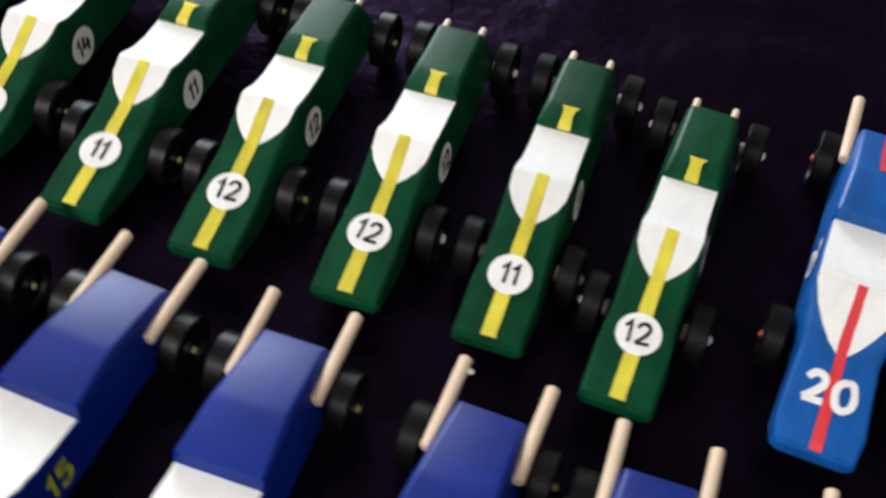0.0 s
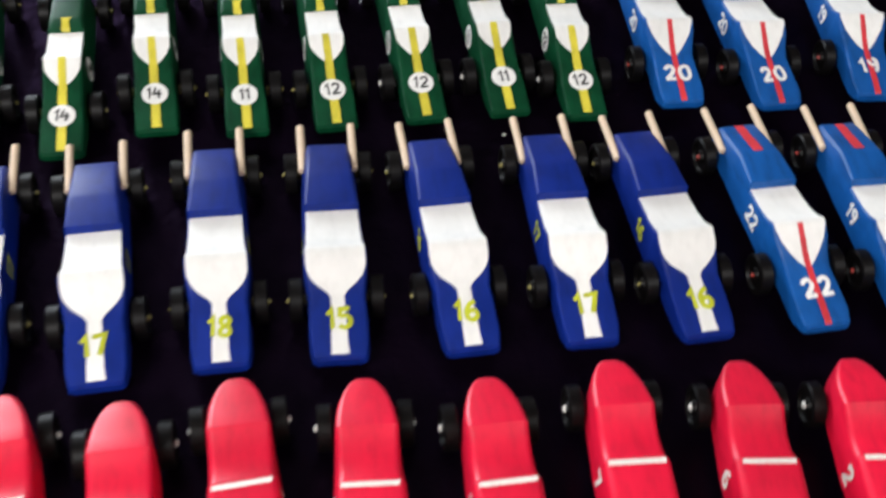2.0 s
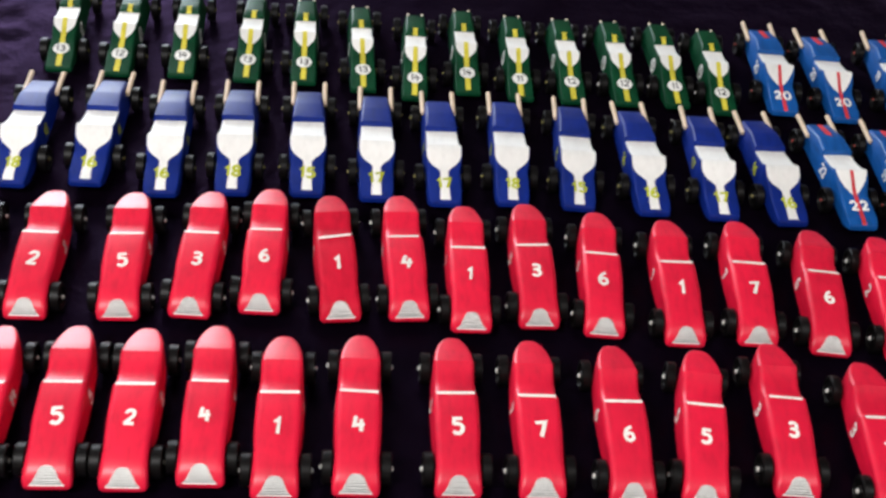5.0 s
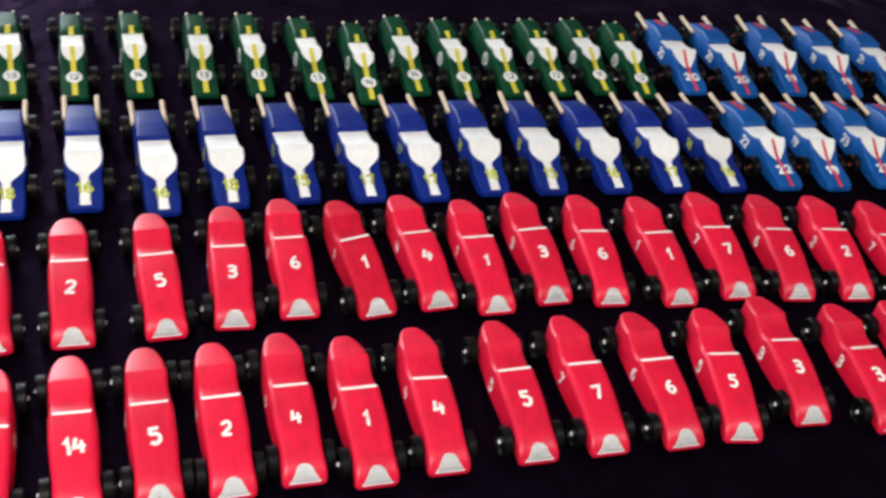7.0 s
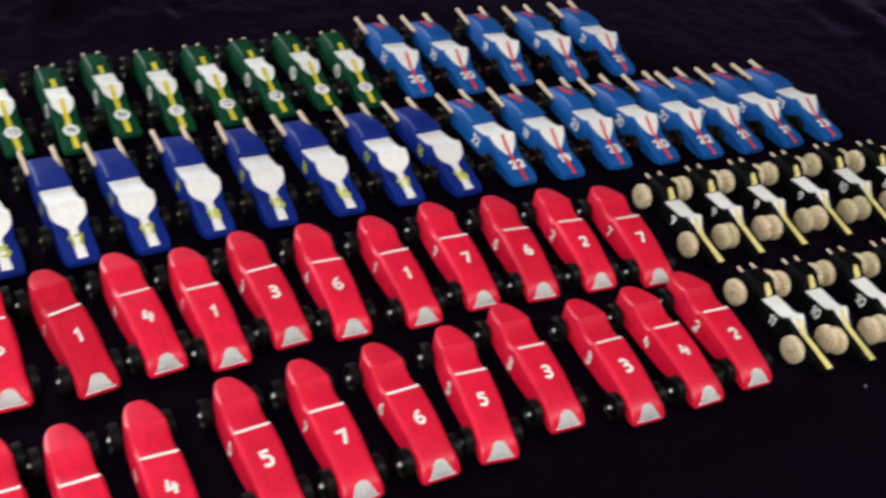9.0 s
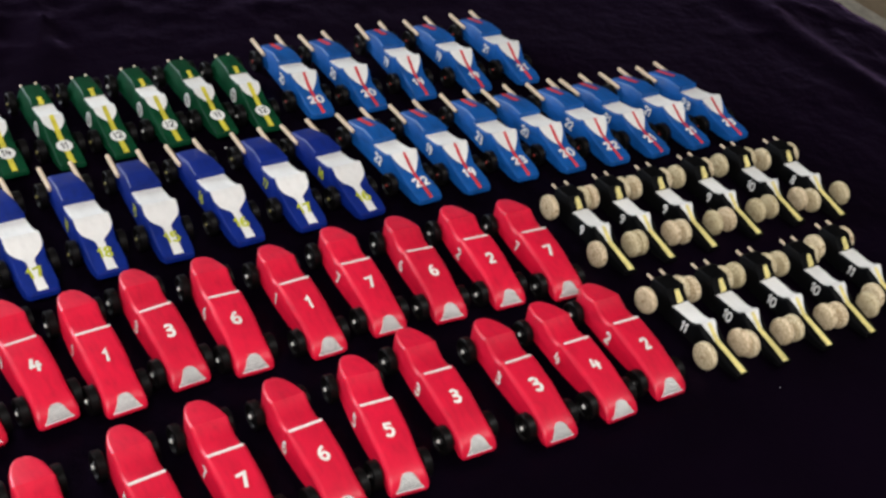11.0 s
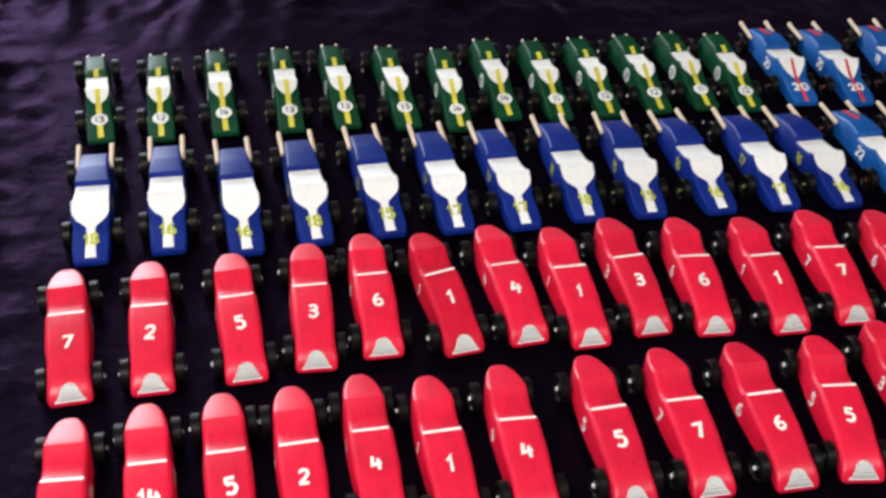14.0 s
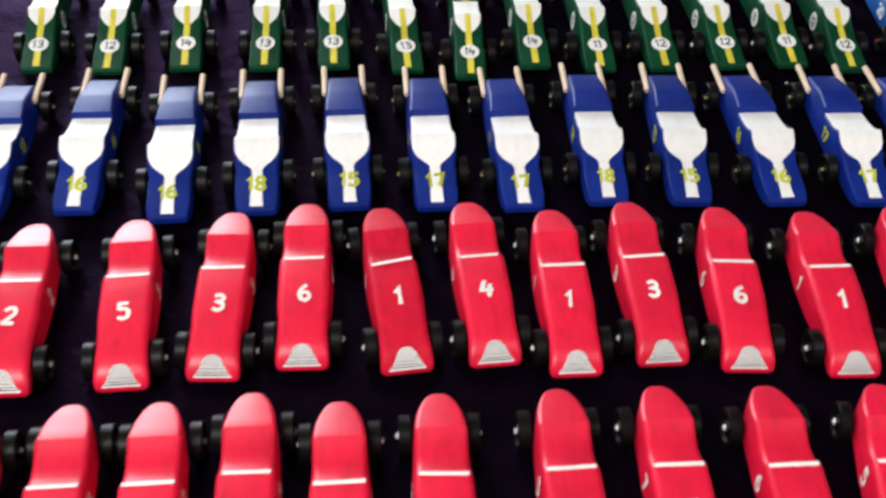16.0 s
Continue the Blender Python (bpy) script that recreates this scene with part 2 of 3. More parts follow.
class Hull:
    """A carved pine body: stations along y of (y, half width at the base, half width at the top, base z, top z, edge radius)."""

    def __init__(self, stations):
        self.s = stations

    def at(self, y):
        s = self.s
        if y <= s[0][0]:
            return s[0]
        for a, b in zip(s, s[1:]):
            if y <= b[0]:
                k = (y - a[0]) / (b[0] - a[0])
                return tuple(p + (q - p) * k for p, q in zip(a, b))
        return s[-1]

    def top(self, y):
        return self.at(y)[4]

    def side(self, y, z):
        _, wb, wt, zb, zt, r = self.at(y)
        k = max(0, min(1, (z - zb) / max(zt - zb, 1e-4)))
        return wb + (wt - wb) * k

    def mesh(self, name, mat):
        bm = bmesh.new()
        rings = []
        for y, wb, wt, zb, zt, r in self.s:
            half = [(wb - 0.002, zb), (wb, zb + 0.002)]
            r = min(r, (zt - zb) * 0.45, wt * 0.6)
            k0 = (zt - r - zb) / (zt - zb)
            half.append((wb + (wt - wb) * k0, zt - r))
            for a in (18, 36, 54, 72, 90):
                half.append((wt - r + r * math.cos(radians(a)), zt - r + r * math.sin(radians(a))))
            pts = [(x, z) for x, z in half] + [(-x, z) for x, z in reversed(half)]
            rings.append([bm.verts.new((x, y, z)) for x, z in pts])
        n = len(rings[0])
        for a, b in zip(rings, rings[1:]):
            for k in range(n):
                bm.faces.new((a[k], a[(k + 1) % n], b[(k + 1) % n], b[k]))
        bm.faces.new(rings[0])
        bm.faces.new(list(reversed(rings[-1])))
        return finish(bm, name, mat, sharp=21)

    def patch(self, name, mat, outline, lift=0.0004, step=0.004, wobble=0.0):
        """Paint on the top: outline rows of (y, half width[, centre x]), laid on the surface, with a thin edge."""
        ys = set()
        for a, b in zip(outline, outline[1:]):
            n = max(1, int(abs(b[0] - a[0]) / step))
            ys |= {round(a[0] + (b[0] - a[0]) * k / n, 5) for k in range(n + 1)}
        lo, hi = min(o[0] for o in outline), max(o[0] for o in outline)
        ys |= {round(s[0], 5) for s in self.s if lo < s[0] < hi}
        ys = sorted(ys)
        rows = sorted(outline)
        bm = bmesh.new()
        up = []
        for y in ys:
            for a, b in zip(rows, rows[1:]):
                if y <= b[0] + 1e-6:
                    k = 0 if b[0] == a[0] else max(0, min(1, (y - a[0]) / (b[0] - a[0])))
                    w = a[1] + (b[1] - a[1]) * k
                    c = (a[2] if len(a) > 2 else 0) + ((b[2] if len(b) > 2 else 0) - (a[2] if len(a) > 2 else 0)) * k
                    break
            l = w + wobble * noise.noise((y * 120, 1.7, 0))
            r = w + wobble * noise.noise((y * 120, 9.1, 0))
            z = self.top(y) + lift
            st = self.at(y)
            lim = st[2] - min(st[5], st[2] * 0.6) * 0.35
            up.append([bm.verts.new((max(-lim, min(lim, c - l + (l + r) * k)), y, z)) for k in (0, 0.5, 1)])
        for a, b in zip(up, up[1:]):
            for k in (0, 1):
                bm.faces.new((a[k], a[k + 1], b[k + 1], b[k]))
        bmesh.ops.remove_doubles(bm, verts=bm.verts, dist=0.00005)
        return finish(bm, name, mat, sharp=60)

    def disc(self, name, mat, y, radius, lift=0.0005, squash=1.0):
        bm = bmesh.new()
        ring = []
        for k in range(28):
            a = 2 * math.pi * k / 28
            yy = y + radius * squash * math.sin(a)
            ring.append(bm.verts.new((radius * math.cos(a), yy, self.top(yy) + lift)))
        c = bm.verts.new((0, y, self.top(y) + lift))
        for k in range(28):
            bm.faces.new((c, ring[k], ring[(k + 1) % 28]))
        return finish(bm, name, mat)

    def lettering(self, name, mat, text, y, height, lift=0.0009, bold=0.02, spread=1.0, narrow=1.0):
        me = digits(text, bold, spread).copy()
        me.name = name
        for v in me.vertices:
            yy = y + v.co.y * height
            v.co = (v.co.x * height * narrow, yy, self.top(yy) + lift + v.co.z)
        me.materials.append(mat)
        return me

    def flank(self, name, mat, text, y, z, height, side, bold=0.02, lift=0.0006):
        """Lettering on a flank: side -1 or 1."""
        me = digits(text, bold, 1.0).copy()
        me.name = name
        for v in me.vertices:
            zz, yy = z + v.co.y * height, y + side * v.co.x * height
            v.co = (side * (self.side(yy, zz) + lift + v.co.z), yy, zz)
        me.materials.append(mat)
        return me

    def flank_disc(self, name, mat, y, z, radius, side, lift=0.0003):
        bm = bmesh.new()
        ring = []
        for k in range(24):
            a = 2 * math.pi * k / 24
            yy, zz = y + radius * math.cos(a), z + radius * math.sin(a)
            ring.append(bm.verts.new((side * (self.side(yy, zz) + lift), yy, zz)))
        bm.faces.new(ring if side > 0 else list(reversed(ring)))
        return finish(bm, name, mat)


DIGITS = {}
# Brush strokes of hand-painted figures in a box one high; a True marks a curved stroke.
STROKES = {
    "0": [(True, [(0.0, 0.5), (-0.24, 0.3), (-0.29, -0.05), (-0.18, -0.42), (0.04, -0.5), (0.25, -0.3), (0.28, 0.08), (0.17, 0.42), (0.0, 0.5)])],
    "1": [(False, [(-0.17, 0.22), (0.07, 0.5), (0.04, -0.5)])],
    "2": [(True, [(-0.27, 0.24), (-0.1, 0.46), (0.16, 0.44), (0.25, 0.2), (0.08, -0.1), (-0.16, -0.34), (-0.28, -0.46)]), (False, [(-0.3, -0.47), (0.32, -0.44)])],
    "3": [(True, [(-0.26, 0.38), (0.02, 0.49), (0.24, 0.3), (0.14, 0.1), (-0.06, 0.04), (0.2, -0.06), (0.27, -0.28), (0.05, -0.5), (-0.28, -0.38)])],
    "4": [(False, [(-0.14, 0.5), (-0.27, -0.1), (0.33, -0.06)]), (False, [(0.14, 0.28), (0.1, -0.5)])],
    "5": [(False, [(0.27, 0.46), (-0.18, 0.46), (-0.22, 0.06)]), (True, [(-0.22, 0.06), (0.06, 0.12), (0.27, -0.1), (0.18, -0.4), (-0.04, -0.5), (-0.28, -0.38)])],
    "6": [(True, [(0.2, 0.47), (-0.06, 0.34), (-0.25, 0.0), (-0.22, -0.34), (0.02, -0.5), (0.25, -0.34), (0.2, -0.06), (0.0, 0.02), (-0.2, -0.14)])],
    "7": [(False, [(-0.3, 0.42), (0.28, 0.46), (-0.04, -0.5)])],
    "8": [(True, [(0.04, 0.02), (-0.2, 0.2), (-0.14, 0.44), (0.06, 0.5), (0.22, 0.34), (0.14, 0.12), (-0.16, -0.1), (-0.24, -0.34), (0.0, -0.5), (0.24, -0.34), (0.18, -0.1), (0.02, 0.04)])],
    "9": [(True, [(0.22, 0.2), (0.04, 0.04), (-0.2, 0.14), (-0.22, 0.38), (0.0, 0.5), (0.22, 0.38), (0.22, 0.1), (0.14, -0.24), (-0.02, -0.5)])],
}


def smooth_line(pts, curved):
    if not curved:
        return [Vector((*p, 0)) for p in pts]
    out = []
    for k in range(len(pts) - 1):
        p0, p1, p2, p3 = (Vector((*pts[max(0, min(len(pts) - 1, k + d))], 0)) for d in (-1, 0, 1, 2))
        for t in (0.0, 0.25, 0.5, 0.75):
            out.append(0.5 * (2 * p1 + (p2 - p0) * t + (2 * p0 - 5 * p1 + 4 * p2 - p3) * t * t + (3 * p1 - p0 - 3 * p2 + p3) * t ** 3))
    return out + [Vector((*pts[-1], 0))]


def digits(text, bold, spread):
    """A flat mesh of hand-painted figures, one high, centred. bold: extra stroke width."""
    key = (text, bold, spread)
    if key in DIGITS:
        return DIGITS[key]
    bm = bmesh.new()
    widths = [0.36 if c == "1" else 0.66 for c in text]
    total = sum(widths) * spread + 0.12 * (len(text) - 1)
    x, layer = -total / 2, 0
    for c, w in zip(text, widths):
        centre = x + w * spread / 2
        x += w * spread + 0.12
        for curved, pts in STROKES[c]:
            line = smooth_line(pts, curved)
            half, rows = 0.085 + bold, []
            for k, p in enumerate(line):
                a = (p - line[k - 1]).normalized() if k else (line[1] - p).normalized()
                b = (line[k + 1] - p).normalized() if k + 1 < len(line) else a
                m = (a + b).normalized() if (a + b).length > 0.05 else a
                n = Vector((-m.y, m.x, 0))
                r = half * (1 + 0.16 * noise.noise((p.x * 5 + ord(c), p.y * 5, 0.5))) / max(0.55, n.dot(Vector((-a.y, a.x, 0))))
                lift = Vector((centre, 0, 0.00003 * layer + 0.000004 * k))
                rows.append((bm.verts.new(p + n * r + lift), bm.verts.new(p - n * r + lift)))
            for q, r in zip(rows, rows[1:]):
                bm.faces.new((q[0], q[1], r[1], r[0]))
            layer += 1
    me = bpy.data.meshes.new("figures")
    bm.to_mesh(me)
    bm.free()
    DIGITS[key] = me
    return me


MESHES = {}


def shared(key, make):
    if key not in MESHES:
        MESHES[key] = make()
    return MESHES[key]


# ---- room ----
def slab(name, mat, *b, label=""):
    return tagged(new(name, box_mesh(name, mat, *b)), label, name.split("_")[0], kind="structure")


slab("floor", FLOOR_MAT, (WEST, EAST, SOUTH, NORTH, FLOOR_Z - 0.1, FLOOR_Z), label="worn beige floor of the hall")
slab("ceiling", CEILING_PAINT, (WEST, EAST, SOUTH, NORTH, CEIL_Z, CEIL_Z + 0.1), label="plain off-white painted ceiling")
slab("wall_west", WALL_PAINT, (WEST - 0.15, WEST, SOUTH, NORTH, FLOOR_Z, CEIL_Z), label="plain beige painted wall")
slab("wall_east", WALL_PAINT, (EAST, EAST + 0.15, SOUTH, NORTH, FLOOR_Z, CEIL_Z), label="plain beige painted wall")
slab("wall_south", WALL_PAINT, (WEST - 0.15, EAST + 0.15, SOUTH - 0.15, SOUTH, FLOOR_Z, CEIL_Z), label="plain beige painted wall")
wx0, wx1, wz1 = WIN_X - WIN_W / 2, WIN_X + WIN_W / 2, WIN_Z + WIN_H
slab("wall_north", WALL_PAINT, (WEST - 0.15, wx0, NORTH, NORTH + 0.15, FLOOR_Z, CEIL_Z), (wx1, EAST + 0.15, NORTH, NORTH + 0.15, FLOOR_Z, CEIL_Z),
     (wx0, wx1, NORTH, NORTH + 0.15, FLOOR_Z, WIN_Z), (wx0, wx1, NORTH, NORTH + 0.15, wz1, CEIL_Z), label="plain beige wall with a window opening")
win = tagged(new("window_1"), "wide painted window in the wall", "window", kind="structure")
for b in ((wx0, wx1, WIN_Z, WIN_Z + 0.05), (wx0, wx1, wz1 - 0.05, wz1), (wx0, wx0 + 0.05, WIN_Z + 0.05, wz1 - 0.05), (wx1 - 0.05, wx1, WIN_Z + 0.05, wz1 - 0.05)):
    part("window_frame", box_mesh("window_frame", FRAME_PAINT, (b[0], b[1], NORTH + 0.05, NORTH + 0.1, b[2], b[3])), win)
# housings for the two added fill lamps, out of view
for px, py, share in PANELS:
    lamp = tagged(new("fill_panel"), "flat white rectangular panel on the unseen ceiling, added as fill light", "ceiling light", "ceiling lights")
    lamp.location = (px, py, CEIL_Z)
    part("diffuser", shared("lamp_diffuser", lambda: box_mesh("diffuser", FRAME_PAINT, (-0.56, 0.56, -0.26, 0.26, -0.036, -0.031))), lamp, "white plastic light panel")
    part("frame", shared("lamp_frame", lambda: box_mesh("frame", FRAME_PAINT, (-0.62, 0.62, -0.32, 0.32, -0.03, -0.001), bevel=0.004)), lamp)

slab("floor_strip", PALE_STRIP, (2.90, 2.99, SOUTH, NORTH, FLOOR_Z, FLOOR_Z + 0.004), label="pale worn strip laid across the beige floor")

# ---- table and cloth ----
TX0, TX1, TY0, TY1 = -1.30, 1.378, -0.52, 1.15


def cloth_mesh():
    step, drop = 0.011, 0.42
    us = np.arange(TX0 - drop, TX1 + drop + step / 2, step)
    vs = np.arange(TY0 - drop, TY1 + drop + step / 2, step)
    bm = bmesh.new()
    grid = []
    for u in us:
        line = []
        for v in vs:
            ou, ov = max(TX0 - u, u - TX1, 0), max(TY0 - v, v - TY1, 0)
            x, y = min(max(u, TX0), TX1), min(max(v, TY0), TY1)
            # crumpled at the bare ends, smooth under the rows of cars
            bare = min(1, max(0, (-0.69 - x) / 0.12, 0.3 * min(1, (x - 0.95) / 0.2), (0.5 if x > 0 else 1.0) * min(1, (y - 0.58) / 0.2)))
            ridge = 1 - abs(noise.noise((x * 7 + 3, y * 4.5, 0.3)))
            ridge2 = 1 - abs(noise.noise((x * 16, y * 11 + 7, 2.3)))
            ridge3 = 1 - abs(noise.noise((x * 30 + y * 9, y * 22, 4.1)))
            h = bare * (0.015 * ridge ** 5 + 0.011 * ridge2 ** 5 + 0.008 * ridge3 ** 4 - 0.005) + 0.0006 * noise.noise((x * 14, y * 14, 5)) - 0.0006
            h += 0.012 * math.exp(-((x - 1.17 - 0.05 * y) / 0.035) ** 2) * min(1, max(0, x - 0.95) / 0.1)
            d = max(ou, ov)
            fold = 0.02 * math.sin((u if ov > ou else v) * 23) * min(1, d / 0.2)
            if d > 0:
                h *= max(0, 1 - d / 0.05)
                if ou >= ov:
                    x += (0.012 + fold) * (1 if u > TX1 else -1)
                if ov >= ou:
                    y += (0.012 + fold) * (1 if v > TY1 else -1)
            line.append(bm.verts.new((x, y, h - d)))
        grid.append(line)
    for a, b in zip(grid, grid[1:]):
        for k in range(len(a) - 1):
            bm.faces.new((a[k], b[k], b[k + 1], a[k + 1]))
    return finish(bm, "table_cloth", VELVET, sharp=180)


tagged(new("table_cloth", cloth_mesh()), "crumpled black velvet cloth spread over the display table", "tablecloth")
table = tagged(new("display_table"), "long grey laminate table hidden under black cloth", "table")
part("tabletop", box_mesh("tabletop", TABLE_GREY, (TX0, TX1, TY0, TY1, -0.045, -0.012), bevel=0.004), table)
for lx in (TX0 + 0.1, TX1 - 0.1):
    for ly in (TY0 + 0.1, TY1 - 0.1):
        part("leg", box_mesh("leg", STEEL, (lx - 0.02, lx + 0.02, ly - 0.02, ly + 0.02, FLOOR_Z, -0.045), bevel=0.003), table)


# ---- wheels ----
WHEEL_R, WHEEL_W = 0.0149, 0.0095


def plastic_wheel():
    w, r = WHEEL_W / 2, WHEEL_R
    return lathe("wheel", TYRE, [(-w, 0), (-w, 0.004), (-w + 0.0022, 0.005), (-w + 0.0022, 0.0105), (-w, 0.0118), (-w, r - 0.0012), (-w + 0.0009, r),
                                 (w - 0.0009, r), (w, r - 0.0012), (w, 0.0118), (w - 0.0022, 0.0105), (w - 0.0022, 0.005), (w, 0.004), (w, 0)])


def wooden_wheel():
    w, r = 0.0050, 0.0163
    return lathe("wheel", WOOD_WHEEL, [(-w, 0), (-w, r - 0.0030), (-w + 0.0010, r - 0.0010), (-w + 0.0026, r), (w - 0.0026, r), (w - 0.0010, r - 0.0010), (w, r - 0.0030), (w, 0)])


def pin(mat, key, r=0.0022):
    return shared("pin" + key, lambda: lathe("axle_pin", mat, [(0, 0), (0, r), (0.0008, r * 0.95), (0.0016, r * 0.6), (0.0019, 0)], 12))


def add_wheels(car, axles, offset, kind, pin_mat, pin_key, spacer=False):
    wooden = kind == "wood"
    me = shared("wheel_" + kind, wooden_wheel if wooden else plastic_wheel)
    r, w = (0.0163, 0.0050) if wooden else (WHEEL_R, WHEEL_W / 2)
    for y, out in zip(axles, offset):
        for side in (-1, 1):
            wh = part("wheel", me, car, "", pose(side * out, y, r, random.uniform(0, 360), 0, 0))
            if wooden:
                wh["label"] = "plain turned wooden wheel"
            if spacer:
                part("spacer", shared("spacer" + pin_key, lambda: lathe("spacer", pin_mat, [(0, 0), (0, 0.0036), (0.0004, 0.0040), (0.0018, 0.0040), (0.0022, 0.0036), (0.0022, 0)], 14)), wh, "",
                     pose(-side * w, 0, 0, 0, 0, 180 if side > 0 else 0))
            part("axle_pin", pin(pin_mat, pin_key, 0.0016 if wooden else 0.0024 if pin_key == "white" else 0.0018), wh, "", pose(side * w, 0, 0, 0, 0, 0 if side > 0 else 180))


def askew(y, turn, shift=0.0008, grow=0.07):
    """A small slip of the brush: turned about the point (0, y) of the body, a little off its place and size."""
    k = 1 + random.uniform(-grow, grow)
    return (Matrix.Translation((random.uniform(-shift, shift), y + random.uniform(-shift, shift), 0)) @ Matrix.Rotation(radians(random.uniform(-turn, turn)), 4, "Z")
            @ Matrix.Diagonal((k, k, 1, 1)) @ Matrix.Translation((0, -y, 0)))


def dowel(length, r=0.0026):
    return shared(("dowel", length, r), lambda: lathe("exhaust_pipe", DOWEL, [(0, 0), (0, r * 0.8), (0.0006, r), (length - 0.0006, r), (length, r * 0.8), (length, 0)], 12))


def root(name, x, y, heading, label, group):
    car = tagged(new(name), label, "toy car", group)
    car.matrix_basis = pose(x, y, 0, 0, 0, heading)
    return car


# ---- red cars ----
RED_HULL = Hull([
    (-0.0902, 0.0184, 0.0187, 0.0110, 0.0145, 0.0020), (-0.0892, 0.0197, 0.0199, 0.0105, 0.0170, 0.0030), (-0.0862, 0.0206, 0.0208, 0.0105, 0.0220, 0.0045),
    (-0.0822, 0.0204, 0.0207, 0.0105, 0.0258, 0.0055), (-0.0775, 0.0198, 0.0204, 0.0105, 0.0288, 0.0060), (-0.0700, 0.0190, 0.0199, 0.0110, 0.0315, 0.0060),
    (-0.0615, 0.0182, 0.0196, 0.0110, 0.0338, 0.0060), (-0.0530, 0.0185, 0.0197, 0.0110, 0.0359, 0.0060), (-0.0440, 0.0203, 0.0202, 0.0110, 0.0377, 0.0060),
    (-0.0340, 0.0214, 0.0206, 0.0110, 0.0396, 0.0060), (-0.0160, 0.0218, 0.0205, 0.0110, 0.0421, 0.0060), (0.0010, 0.0219, 0.0201, 0.0110, 0.0433, 0.0045),
    (0.0044, 0.0219, 0.0199, 0.0110, 0.0431, 0.0045), (0.0070, 0.0218, 0.0195, 0.0110, 0.0406, 0.0045), (0.0135, 0.0214, 0.0190, 0.0110, 0.0386, 0.0045),
    (0.0240, 0.0206, 0.0186, 0.0110, 0.0390, 0.0045), (0.0350, 0.0200, 0.0187, 0.0110, 0.0434, 0.0045), (0.0405, 0.0196, 0.0188, 0.0110, 0.0458, 0.0035),
    (0.0425, 0.0194, 0.0186, 0.0110, 0.0456, 0.0035), (0.0510, 0.0183, 0.0179, 0.0110, 0.0433, 0.0035),
    (0.0585, 0.0170, 0.0167, 0.0110, 0.0415, 0.0035), (0.0650, 0.0150, 0.0147, 0.0110, 0.0400, 0.0030), (0.0715, 0.0126, 0.0122, 0.0110, 0.0385, 0.0030),
    (0.0770, 0.0096, 0.0090, 0.0130, 0.0370, 0.0030), (0.0800, 0.0070, 0.0062, 0.0150, 0.0354, 0.0030), (0.0815, 0.0040, 0.0036, 0.0180, 0.0322, 0.0020)])


GRILLE = [(-0.0900, 0.0148), (-0.0892, 0.0136), (-0.0882, 0.0116), (-0.0862, 0.0096), (-0.0838, 0.0082), (-0.0812, 0.0068), (-0.0793, 0.0048), (-0.0785, 0.0022)]


def grille_lines():
    """Fine black pen lines, crossing, over the white radiator."""
    bm = bmesh.new()

    def quad(x0, x1, y0, y1, lift):
        bm.faces.new([bm.verts.new((x, y, RED_HULL.top(y) + lift)) for x, y in ((x0, y0), (x1, y0), (x1, y1), (x0, y1))])

    def width(y):
        return float(np.interp(y, [g[0] for g in GRILLE], [g[1] for g in GRILLE])) * 0.96

    for y in (-0.0893, -0.0882, -0.0868, -0.0852, -0.0835, -0.0818, -0.0801):
        w = width(y)
        quad(-w, w, y - 0.00018, y + 0.00018, 0.0010)
    for k in range(-4, 5):
        x = k * 0.0026
        ys = [-0.0898 + j * 0.0012 for j in range(10)]
        for y0, y1 in zip(ys, ys[1:]):
            if abs(x) < width(y1):
                quad(x - 0.00017, x + 0.00017, y0, y1, 0.0013)
    return finish(bm, "grille_mesh", INK, smooth=False)


def red_car(number, x, y, heading, worn=False, slant=None):
    car = root("racing_car", x, y, heading, f"{'dull dark' if worn else 'bright'} red painted wooden toy racer with white number {number}", "red racers")
    body = part("body", shared("dull_body", lambda: RED_HULL.mesh("body", DULL_RED)) if worn else shared("red_body", lambda: RED_HULL.mesh("body", RED)), car)
    part("windscreen", shared("red_screen", lambda: RED_HULL.patch("windscreen", CREAM, [(0.0010, 0.0168), (0.0044, 0.0170)], wobble=0.0004)), body, "thin white windscreen line",
         askew(0.0027, 2.5, 0.0005) if slant is None else Matrix.Translation((0, 0.0027, 0.0006)) @ Matrix.Rotation(radians(slant), 4, "Z") @ Matrix.Translation((0, -0.0027, 0)))
    part("grille", shared("red_grille", lambda: RED_HULL.patch("grille", WHITE, GRILLE, step=0.002, wobble=0.0005)), body, "white radiator grille")
    part("grille_mesh", shared("red_bars", grille_lines), body)
    part("number", shared(("rn", number), lambda: RED_HULL.lettering("number", CREAM, number, -0.0335, 0.0150, bold=0.03)), body, "white hand-painted number", askew(-0.0335, 7))
    for side in (-1, 1):
        part("side_number", shared(("rs", number, side), lambda: RED_HULL.flank("side_number", CREAM, number, 0.002, 0.025, 0.0135, side, 0.03)), body, "white hand-painted number")
    add_wheels(car, (-0.0615, 0.0590), (0.0258, 0.0250), "plastic", PIN_WHITE, "white")
    return car


